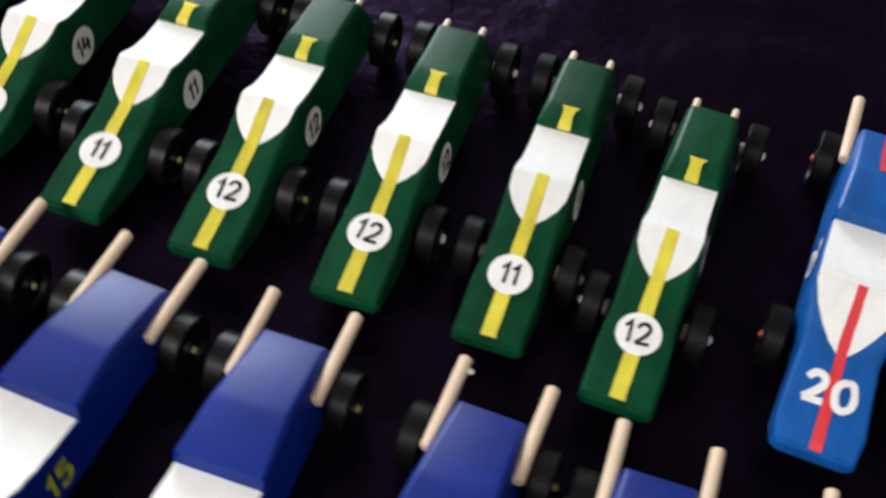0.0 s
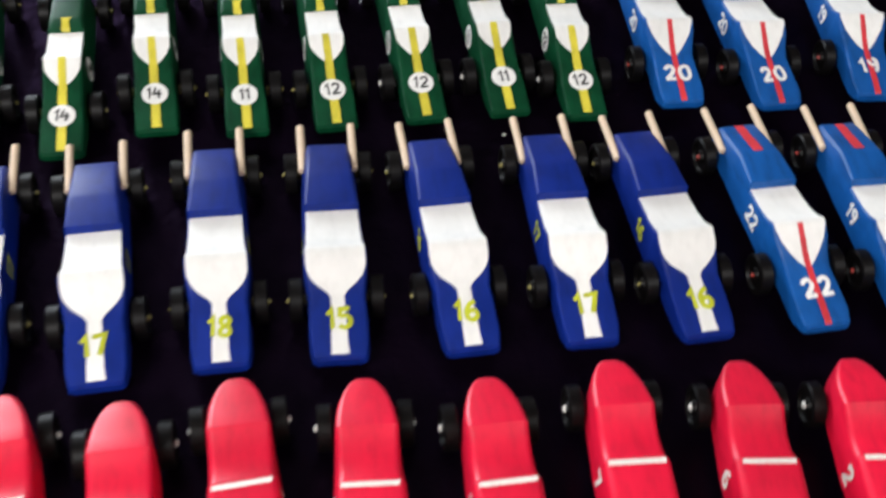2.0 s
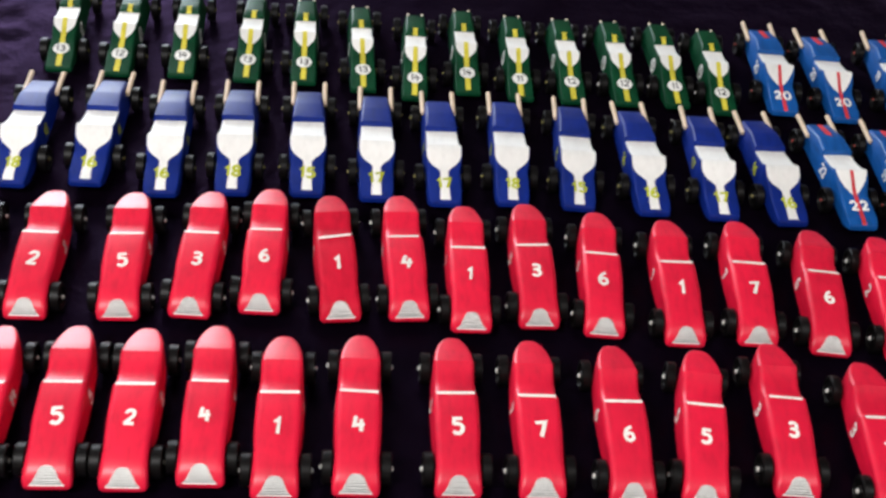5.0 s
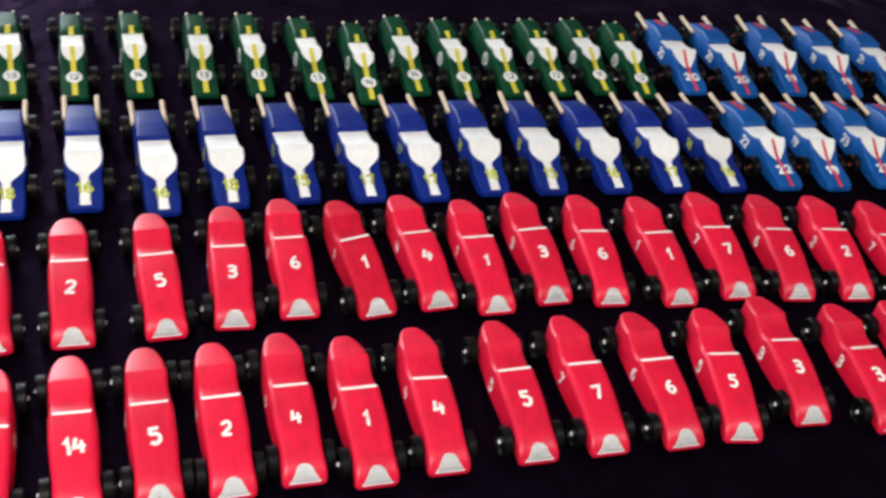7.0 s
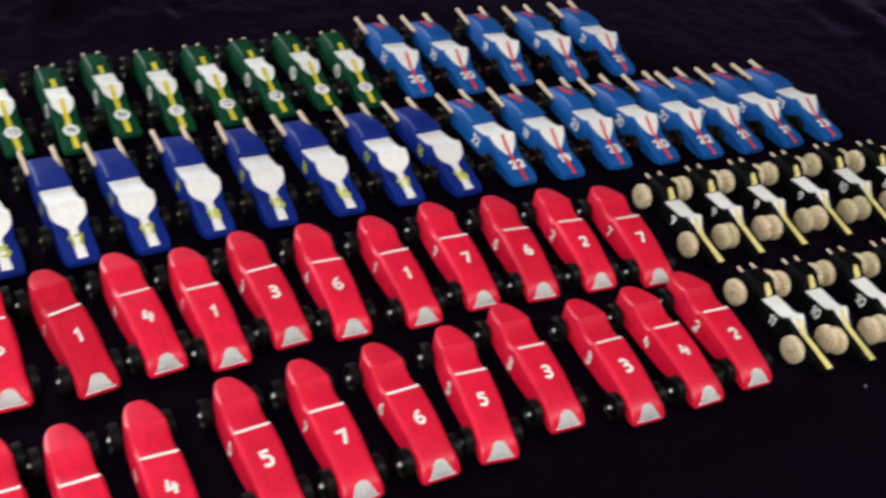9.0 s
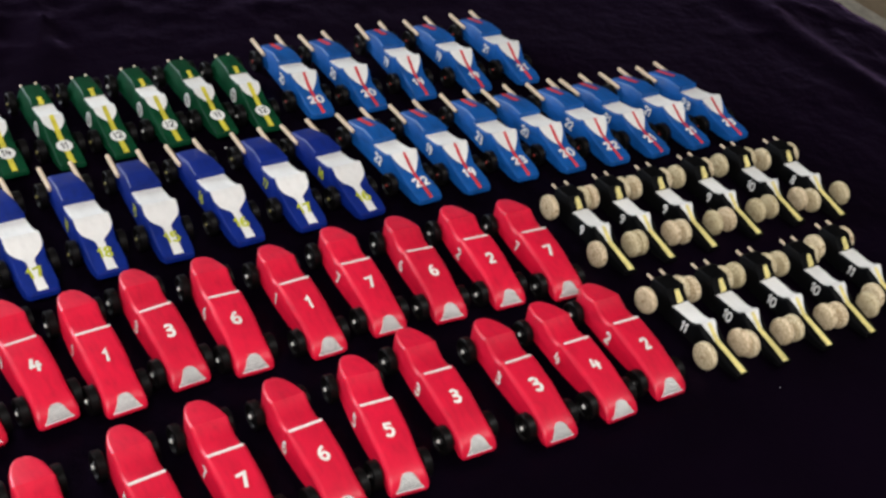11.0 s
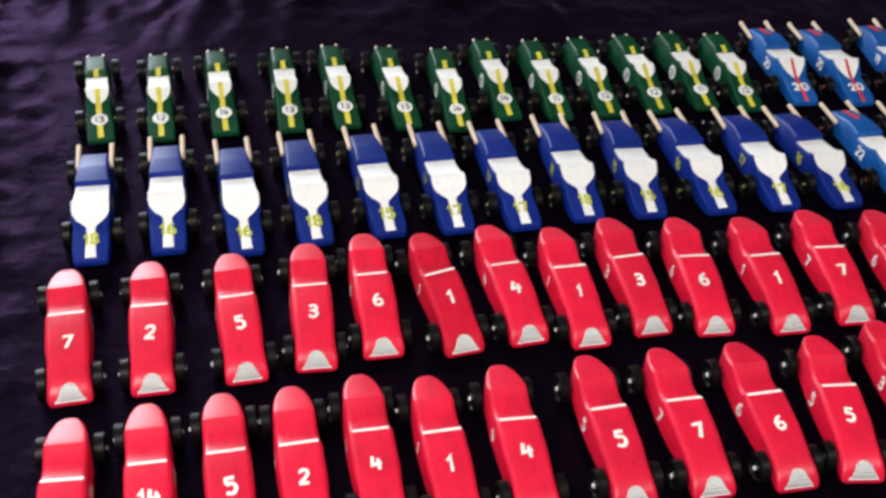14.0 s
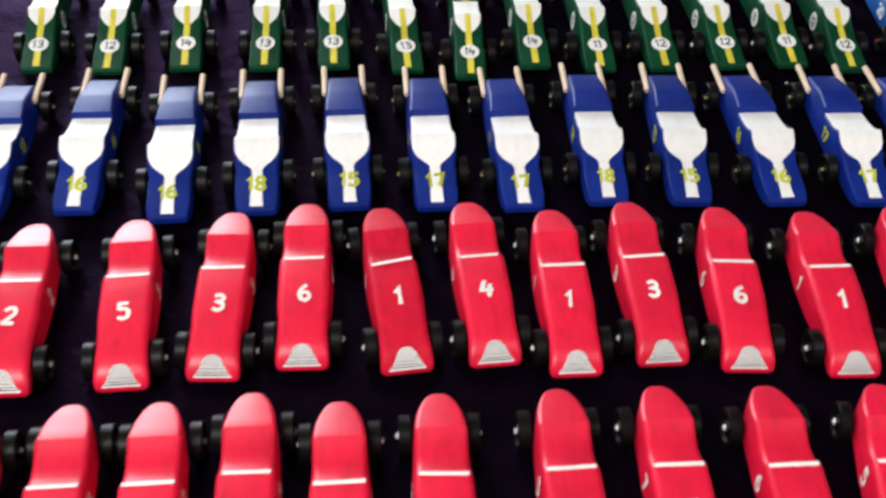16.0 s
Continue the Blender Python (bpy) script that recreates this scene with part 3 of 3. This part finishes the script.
for row in [("14", -0.6382, -0.2089, 1.2), ("14", -0.5688, -0.1978, 3.9), ("5", -0.5021, -0.1914, 3.8), ("2", -0.4393, -0.1888, 3.6), ("4", -0.3754, -0.1796, 3.1), ("1", -0.3117, -0.1877, 3.5),
            ("4", -0.2414, -0.1799, 2.5), ("5", -0.1540, -0.1750, 3.1), ("7", -0.0796, -0.1717, 2.7), ("6", 0.0001, -0.1711, 2.5), ("5", 0.0758, -0.1688, -5.0), ("3", 0.1547, -0.1532, -0.4),
            ("3", 0.2418, -0.1709, -0.3), ("4", 0.3176, -0.1694, 1.6), ("2", 0.3903, -0.1635, -0.0)]:
    red_car(*row)
for row in [("7", -0.6545, 0.0002, 5.6), ("2", -0.5758, 0.0056, 3.1), ("5", -0.4908, 0.0121, 4.9), ("3", -0.4163, 0.0221, 0.2), ("6", -0.3520, 0.0340, 2.1), ("1", -0.2810, 0.0301, 8.9, True, 7),
            ("4", -0.2094, 0.0383, 6.8), ("1", -0.1424, 0.0283, 3.6), ("3", -0.0740, 0.0399, 4.0), ("6", -0.0018, 0.0338, -0.4), ("1", 0.0771, 0.0289, 1.6), ("7", 0.1554, 0.0362, -0.2),
            ("6", 0.2336, 0.0297, -3.2), ("2", 0.3090, 0.0260, -2.5), ("7", 0.3831, 0.0138, -2.5)]:
    red_car(*row)

# ---- blue cars ----
BLUE_HULL = Hull([
    (-0.0895, 0.0165, 0.0160, 0.0150, 0.0202, 0.0020), (-0.0880, 0.0180, 0.0174, 0.0140, 0.0228, 0.0020), (-0.0780, 0.0196, 0.0190, 0.0110, 0.0256, 0.0020),
    (-0.0580, 0.0200, 0.0192, 0.0100, 0.0290, 0.0020), (-0.0450, 0.0192, 0.0186, 0.0100, 0.0322, 0.0030), (-0.0360, 0.0203, 0.0200, 0.0100, 0.0365, 0.0030),
    (-0.0260, 0.0214, 0.0210, 0.0100, 0.0425, 0.0025), (-0.0180, 0.0216, 0.0210, 0.0100, 0.0474, 0.0020), (-0.0155, 0.0214, 0.0203, 0.0100, 0.0468, 0.0020),
    (-0.0100, 0.0214, 0.0199, 0.0100, 0.0432, 0.0025), (0.0000, 0.0213, 0.0195, 0.0100, 0.0398, 0.0025), (0.0130, 0.0212, 0.0191, 0.0100, 0.0376, 0.0025),
    (0.0258, 0.0211, 0.0188, 0.0100, 0.0362, 0.0025), (0.0270, 0.0211, 0.0186, 0.0100, 0.0430, 0.0020), (0.0520, 0.0206, 0.0172, 0.0100, 0.0436, 0.0030),
    (0.0570, 0.0205, 0.0168, 0.0100, 0.0430, 0.0030), (0.0925, 0.0198, 0.0150, 0.0100, 0.0336, 0.0030), (0.0965, 0.0192, 0.0146, 0.0100, 0.0313, 0.0020)])
# the light blue ones are cut in at the front wheels
LIGHT_HULL = Hull([(y, wb * k, wt * k, *rest) for y, wb, wt, *rest in BLUE_HULL.s for k in (0.90 if -0.06 < y < -0.034 else 0.96 if y < 0.06 else 1.0,)])
BLUE_AXLES = (-0.0345, 0.0835)


def add_dowels(car, x, y, z, length, splay=1.5, r=0.0026):
    for side in (-1, 1):
        part("exhaust_pipe", dowel(length, r), car, "bare pale wooden dowel", pose(side * x, y, z, 0, -2, 90 - side * splay))


def navy_car(number, x, y, heading):
    car = root("racing_car", x, y, heading, f"royal blue wooden toy racer, white cockpit and stripe, number {number}", "royal blue racers")
    body = part("body", shared("navy_body", lambda: BLUE_HULL.mesh("body", NAVY)), car)
    part("cockpit_panel", shared("navy_white", lambda: BLUE_HULL.patch("cockpit_panel", WHITE, [
        (0.0256, 0.0181), (0.005, 0.0184), (-0.010, 0.0190), (-0.018, 0.0199), (-0.0245, 0.0202), (-0.029, 0.0197), (-0.0335, 0.0178),
        (-0.0375, 0.0142), (-0.041, 0.0096), (-0.0435, 0.0064), (-0.0465, 0.0047), (-0.065, 0.0049), (-0.0866, 0.0058)],
        wobble=0.0009)), body, "white painted cockpit panel with a nose stripe")
    part("number", shared(("nn", number), lambda: BLUE_HULL.lettering("number", LIME, number, -0.0625, 0.0140, bold=0.03)), body, "yellow hand-painted number", askew(-0.0625, 6))
    for side in (-1, 1):
        part("side_number", shared(("ns", number, side), lambda: BLUE_HULL.flank("side_number", LIME, number, 0.006, 0.025, 0.012, side, 0.03)), body, "yellow hand-painted number")
    add_wheels(car, BLUE_AXLES, (0.0270, 0.0270), "plastic", PIN_YELLOW, "yellow", True)
    add_dowels(car, 0.0186, 0.072, 0.0290, 0.045, 0.4, 0.0029)
    return car


for row in [("18", -0.6471, 0.1986, 2.7), ("16", -0.5661, 0.2096, 2.4), ("16", -0.4856, 0.1999, 4.4), ("18", -0.4091, 0.2110, 4.3), ("15", -0.3277, 0.2182, 4.8), ("17", -0.2485, 0.2187, 3.7),
            ("17", -0.1718, 0.2187, 4.1), ("18", -0.0922, 0.2278, 2.1), ("15", -0.0137, 0.2284, 0.1), ("16", 0.0673, 0.2291, 3.7), ("17", 0.1505, 0.2297, 1.4), ("16", 0.2254, 0.2291, 4.4)]:
    navy_car(*row)


def light_blue_car(number, x, y, heading):
    car = root("racing_car", x, y, heading, f"light blue wooden toy racer, white cockpit, red stripe, number {number}", "light blue racers")
    body = part("body", shared("light_body", lambda: LIGHT_HULL.mesh("body", SKY_BLUE)), car)
    part("cockpit_panel", shared("light_white", lambda: LIGHT_HULL.patch("cockpit_panel", WHITE, [
        (0.0256, 0.0172), (0.000, 0.0178), (-0.014, 0.0190), (-0.021, 0.0188), (-0.029, 0.0156), (-0.036, 0.0110), (-0.042, 0.0062), (-0.0462, 0.0018)],
        wobble=0.0005)), body, "white painted cockpit panel")
    part("stripe", shared("light_stripe", lambda: LIGHT_HULL.patch("stripe", STRIPE_RED, [(-0.0186, 0.0021), (-0.030, 0.0022), (-0.0888, 0.0025)], lift=0.0008, wobble=0.0005)), body, "red nose stripe")
    part("tail_stripe", shared("light_tail", lambda: LIGHT_HULL.patch("tail_stripe", STRIPE_RED, [(0.058, 0.0040), (0.0955, 0.0036)], wobble=0.0005)), body, "red tail stripe")
    part("number", shared(("ln", number), lambda: LIGHT_HULL.lettering("number", WHITE, number, -0.0625, 0.0128, bold=0.036, spread=1.2)), body, "white hand-painted number", askew(-0.0625, 5))
    for side in (-1, 1):
        part("side_number", shared(("ls", number, side), lambda: LIGHT_HULL.flank("side_number", WHITE, number, 0.008, 0.026, 0.0122, side, 0.03)), body, "white hand-painted number")
    add_wheels(car, BLUE_AXLES, (0.0270, 0.0270), "plastic", PIN_RED, "red")
    add_dowels(car, 0.0188, 0.073, 0.0290, 0.045, 0.8, 0.0029)
    return car


for row in [("22", 0.3083, 0.2317, 4.3), ("19", 0.3837, 0.2294, 1.6), ("23", 0.4644, 0.2330, -0.2), ("20", 0.5356, 0.2279, 2.6), ("22", 0.6084, 0.2230, 1.6), ("21", 0.6730, 0.2200, 5.0),
            ("21", 0.7460, 0.2180, 5.0), ("23", 0.8180, 0.2170, 6.0)]:
    light_blue_car(*row)
for row in [("20", 0.2710, 0.4570, 0.3), ("20", 0.3475, 0.4504, 2.2), ("19", 0.4376, 0.4566, -2.4), ("19", 0.5236, 0.4506, 0.9), ("21", 0.6079, 0.4502, 1.2)]:
    light_blue_car(*row)

# ---- green cars ----
GREEN_HULL = Hull([
    (-0.0865, 0.0152, 0.0148, 0.0155, 0.0198, 0.0020), (-0.0850, 0.0162, 0.0157, 0.0145, 0.0224, 0.0020), (-0.0600, 0.0168, 0.0160, 0.0110, 0.0272, 0.0020),
    (-0.0440, 0.0158, 0.0148, 0.0100, 0.0305, 0.0020), (-0.0300, 0.0158, 0.0146, 0.0100, 0.0345, 0.0030), (-0.0150, 0.0168, 0.0147, 0.0100, 0.0412, 0.0030),
    (-0.0060, 0.0170, 0.0147, 0.0100, 0.0450, 0.0020), (-0.0035, 0.0170, 0.0145, 0.0100, 0.0441, 0.0020), (0.0040, 0.0170, 0.0141, 0.0100, 0.0413, 0.0025),
    (0.0140, 0.0170, 0.0139, 0.0100, 0.0398, 0.0025), (0.0296, 0.0170, 0.0139, 0.0100, 0.0395, 0.0025), (0.0312, 0.0170, 0.0134, 0.0100, 0.0424, 0.0020),
    (0.0400, 0.0169, 0.0130, 0.0100, 0.0448, 0.0030), (0.0440, 0.0168, 0.0128, 0.0100, 0.0448, 0.0030), (0.0770, 0.0166, 0.0124, 0.0100, 0.0434, 0.0030),
    (0.0800, 0.0165, 0.0122, 0.0100, 0.0415, 0.0030), (0.0930, 0.0160, 0.0120, 0.0100, 0.0250, 0.0020)])


def green_car(number, x, y, heading):
    car = root("racing_car", x, y, heading, f"dark green wooden toy racer, yellow stripe, white cockpit, number {number}", "green racers")
    body = part("body", shared("green_body", lambda: GREEN_HULL.mesh("body", GREEN)), car)
    part("cockpit_panel", shared("green_white", lambda: GREEN_HULL.patch("cockpit_panel", WHITE, [
        (0.0294, 0.0134), (0.012, 0.0135), (-0.003, 0.0139), (-0.008, 0.0142), (-0.015, 0.0132), (-0.020, 0.0108), (-0.0245, 0.0070), (-0.0278, 0.0030)], wobble=0.0005)), body, "white painted cockpit panel")
    part("stripe", shared("green_stripe", lambda: GREEN_HULL.patch("stripe", YELLOW, [(-0.0058, 0.0029), (-0.02, 0.0031), (-0.0846, 0.0034)], lift=0.0008, wobble=0.0005)), body, "yellow nose stripe")
    part("headrest", shared("green_head", lambda: GREEN_HULL.patch("headrest", YELLOW, [(0.0298, 0.0033), (0.036, 0.0028), (0.0390, 0.0030), (0.0418, 0.0046)], lift=0.0005, wobble=0.0008)), body, "yellow painted headrest")
    part("roundel", shared("green_round", lambda: GREEN_HULL.disc("roundel", WHITE, -0.0540, 0.0098, lift=0.0011)), body, "white number roundel")
    part("number", shared(("gn", number), lambda: GREEN_HULL.lettering("number", INK, number, -0.0540, 0.0098, lift=0.0016, bold=0.0)), body, "black hand-written number", askew(-0.0540, 7, 0.0005, 0.03))
    for side in (-1, 1):
        part("side_roundel", shared(("gr", side), lambda: GREEN_HULL.flank_disc("side_roundel", WHITE, 0.006, 0.022, 0.0098, side)), body, "white number roundel")
        part("side_number", shared(("gs", number, side), lambda: GREEN_HULL.flank("side_number", INK, number, 0.006, 0.022, 0.0098, side, lift=0.0008)), body, "black hand-written number")
    add_wheels(car, (-0.0345, 0.0870), (0.0238, 0.0234), "plastic", PIN_YELLOW if x < 0 else PIN_WHITE, "yellow" if x < 0 else "white", True)
    add_dowels(car, 0.0096, 0.070, 0.0385, 0.017, 0, 0.0018)
    return car


for row in [("13", -0.6578, 0.4264, 5.9), ("12", -0.5821, 0.4251, 3.1), ("14", -0.5062, 0.4324, 4.3), ("13", -0.4227, 0.4341, 2.6), ("13", -0.3539, 0.4381, 4.2), ("13", -0.2794, 0.4314, 5.5),
            ("14", -0.2097, 0.4219, 2.0), ("14", -0.1446, 0.4429, 3.7), ("11", -0.0764, 0.4384, 3.2), ("12", -0.0097, 0.4407, 3.7), ("12", 0.0588, 0.4455, 4.4), ("11", 0.1256, 0.4496, 3.8),
            ("12", 0.1888, 0.4425, 1.6)]:
    green_car(*row)

# ---- black cars ----
BLACK_HULL = Hull([
    (-0.0815, 0.0095, 0.0085, 0.0050, 0.0100, 0.0010), (-0.0800, 0.0102, 0.0092, 0.0040, 0.0115, 0.0010), (-0.0600, 0.0130, 0.0110, 0.0040, 0.0148, 0.0020),
    (-0.0330, 0.0150, 0.0122, 0.0040, 0.0198, 0.0020), (-0.0220, 0.0162, 0.0130, 0.0040, 0.0270, 0.0030), (-0.0140, 0.0168, 0.0134, 0.0040, 0.0325, 0.0030),
    (-0.0115, 0.0168, 0.0133, 0.0040, 0.0318, 0.0030), (-0.0060, 0.0168, 0.0134, 0.0040, 0.0272, 0.0020), (0.0020, 0.0168, 0.0136, 0.0040, 0.0248, 0.0020),
    (0.0315, 0.0168, 0.0140, 0.0040, 0.0240, 0.0020), (0.0330, 0.0168, 0.0122, 0.0040, 0.0285, 0.0020), (0.0400, 0.0163, 0.0124, 0.0040, 0.0345, 0.0030),
    (0.0450, 0.0160, 0.0132, 0.0040, 0.0395, 0.0020), (0.0670, 0.0150, 0.0128, 0.0060, 0.0380, 0.0020), (0.0710, 0.0144, 0.0122, 0.0070, 0.0360, 0.0020)])


def black_car(number, x, y, heading):
    car = root("racing_car", x, y, heading, f"black wooden toy racer, pale yellow stripe, wooden wheels, number {number}", "black racers")
    body = part("body", shared("black_body", lambda: BLACK_HULL.mesh("body", BLACK)), car)
    part("cockpit_panel", shared("black_white", lambda: BLACK_HULL.patch("cockpit_panel", WHITE, [
        (0.0313, 0.0124), (0.010, 0.0114), (-0.006, 0.0108), (-0.013, 0.0105), (-0.018, 0.0094), (-0.023, 0.0068), (-0.027, 0.0050), (-0.033, 0.0042)], wobble=0.0009)), body, "white painted cockpit panel")
    part("stripe", shared("black_stripe", lambda: BLACK_HULL.patch("stripe", GOLD, [(-0.0155, 0.0022), (-0.024, 0.0032), (-0.045, 0.0036), (-0.0806, 0.0042)], lift=0.0008, wobble=0.0009)), body, "pale yellow nose stripe")
    part("headrest", shared("black_head", lambda: BLACK_HULL.patch("headrest", GOLD, [(0.0318, 0.0044), (0.037, 0.0042), (0.0425, 0.0032)], lift=0.0006, wobble=0.0008)), body, "yellow painted headrest")
    for side in (-1, 1):
        part("side_number", shared(("bs", number, side), lambda: BLACK_HULL.flank("side_number", WHITE, number, 0.004, 0.0160, 0.0115, side)), body, "white hand-painted number")
    add_wheels(car, (-0.0440, 0.0595), (0.0272, 0.0262), "wood", WOOD_DARK, "wood")
    add_dowels(car, 0.0100, 0.064, 0.0330, 0.018, 0, 0.0016)
    return car


for row in [("9", 0.4829, 0.0213, 1.2), ("9", 0.5484, 0.0223, 1.1), ("9", 0.6182, 0.0210, 0.7), ("9", 0.6944, 0.0218, 1.5), ("10", 0.7735, 0.0236, 0.2), ("8", 0.8446, 0.0136, -1.3)]:
    black_car(*row)
for row in [("11", 0.4895, -0.1754, 2.8), ("10", 0.5530, -0.1793, 1.1), ("10", 0.6245, -0.1789, 0.2), ("10", 0.6949, -0.1820, -0.4), ("11", 0.7680, -0.1720, 0.0)]:
    black_car(*row)

# ---- lint on the cloth ----
for lx, ly, lr in [(0.127, 0.360, 0.0015), (0.528, -0.283, 0.0008)]:
    bm = bmesh.new()
    bmesh.ops.create_icosphere(bm, subdivisions=2, radius=lr)
    for v in bm.verts:
        v.co *= 1 + 0.5 * noise.noise(v.co * 900 + Vector((lx * 50, ly * 50, 0)))
        v.co.z = v.co.z * 0.35 + lr * 0.2
    fluff = tagged(new("lint_speck", finish(bm, "lint_speck", PIN_WHITE)), "tiny pale speck of lint on the black cloth", "lint", "lint on the cloth")
    fluff.location = (lx, ly, 0.0)
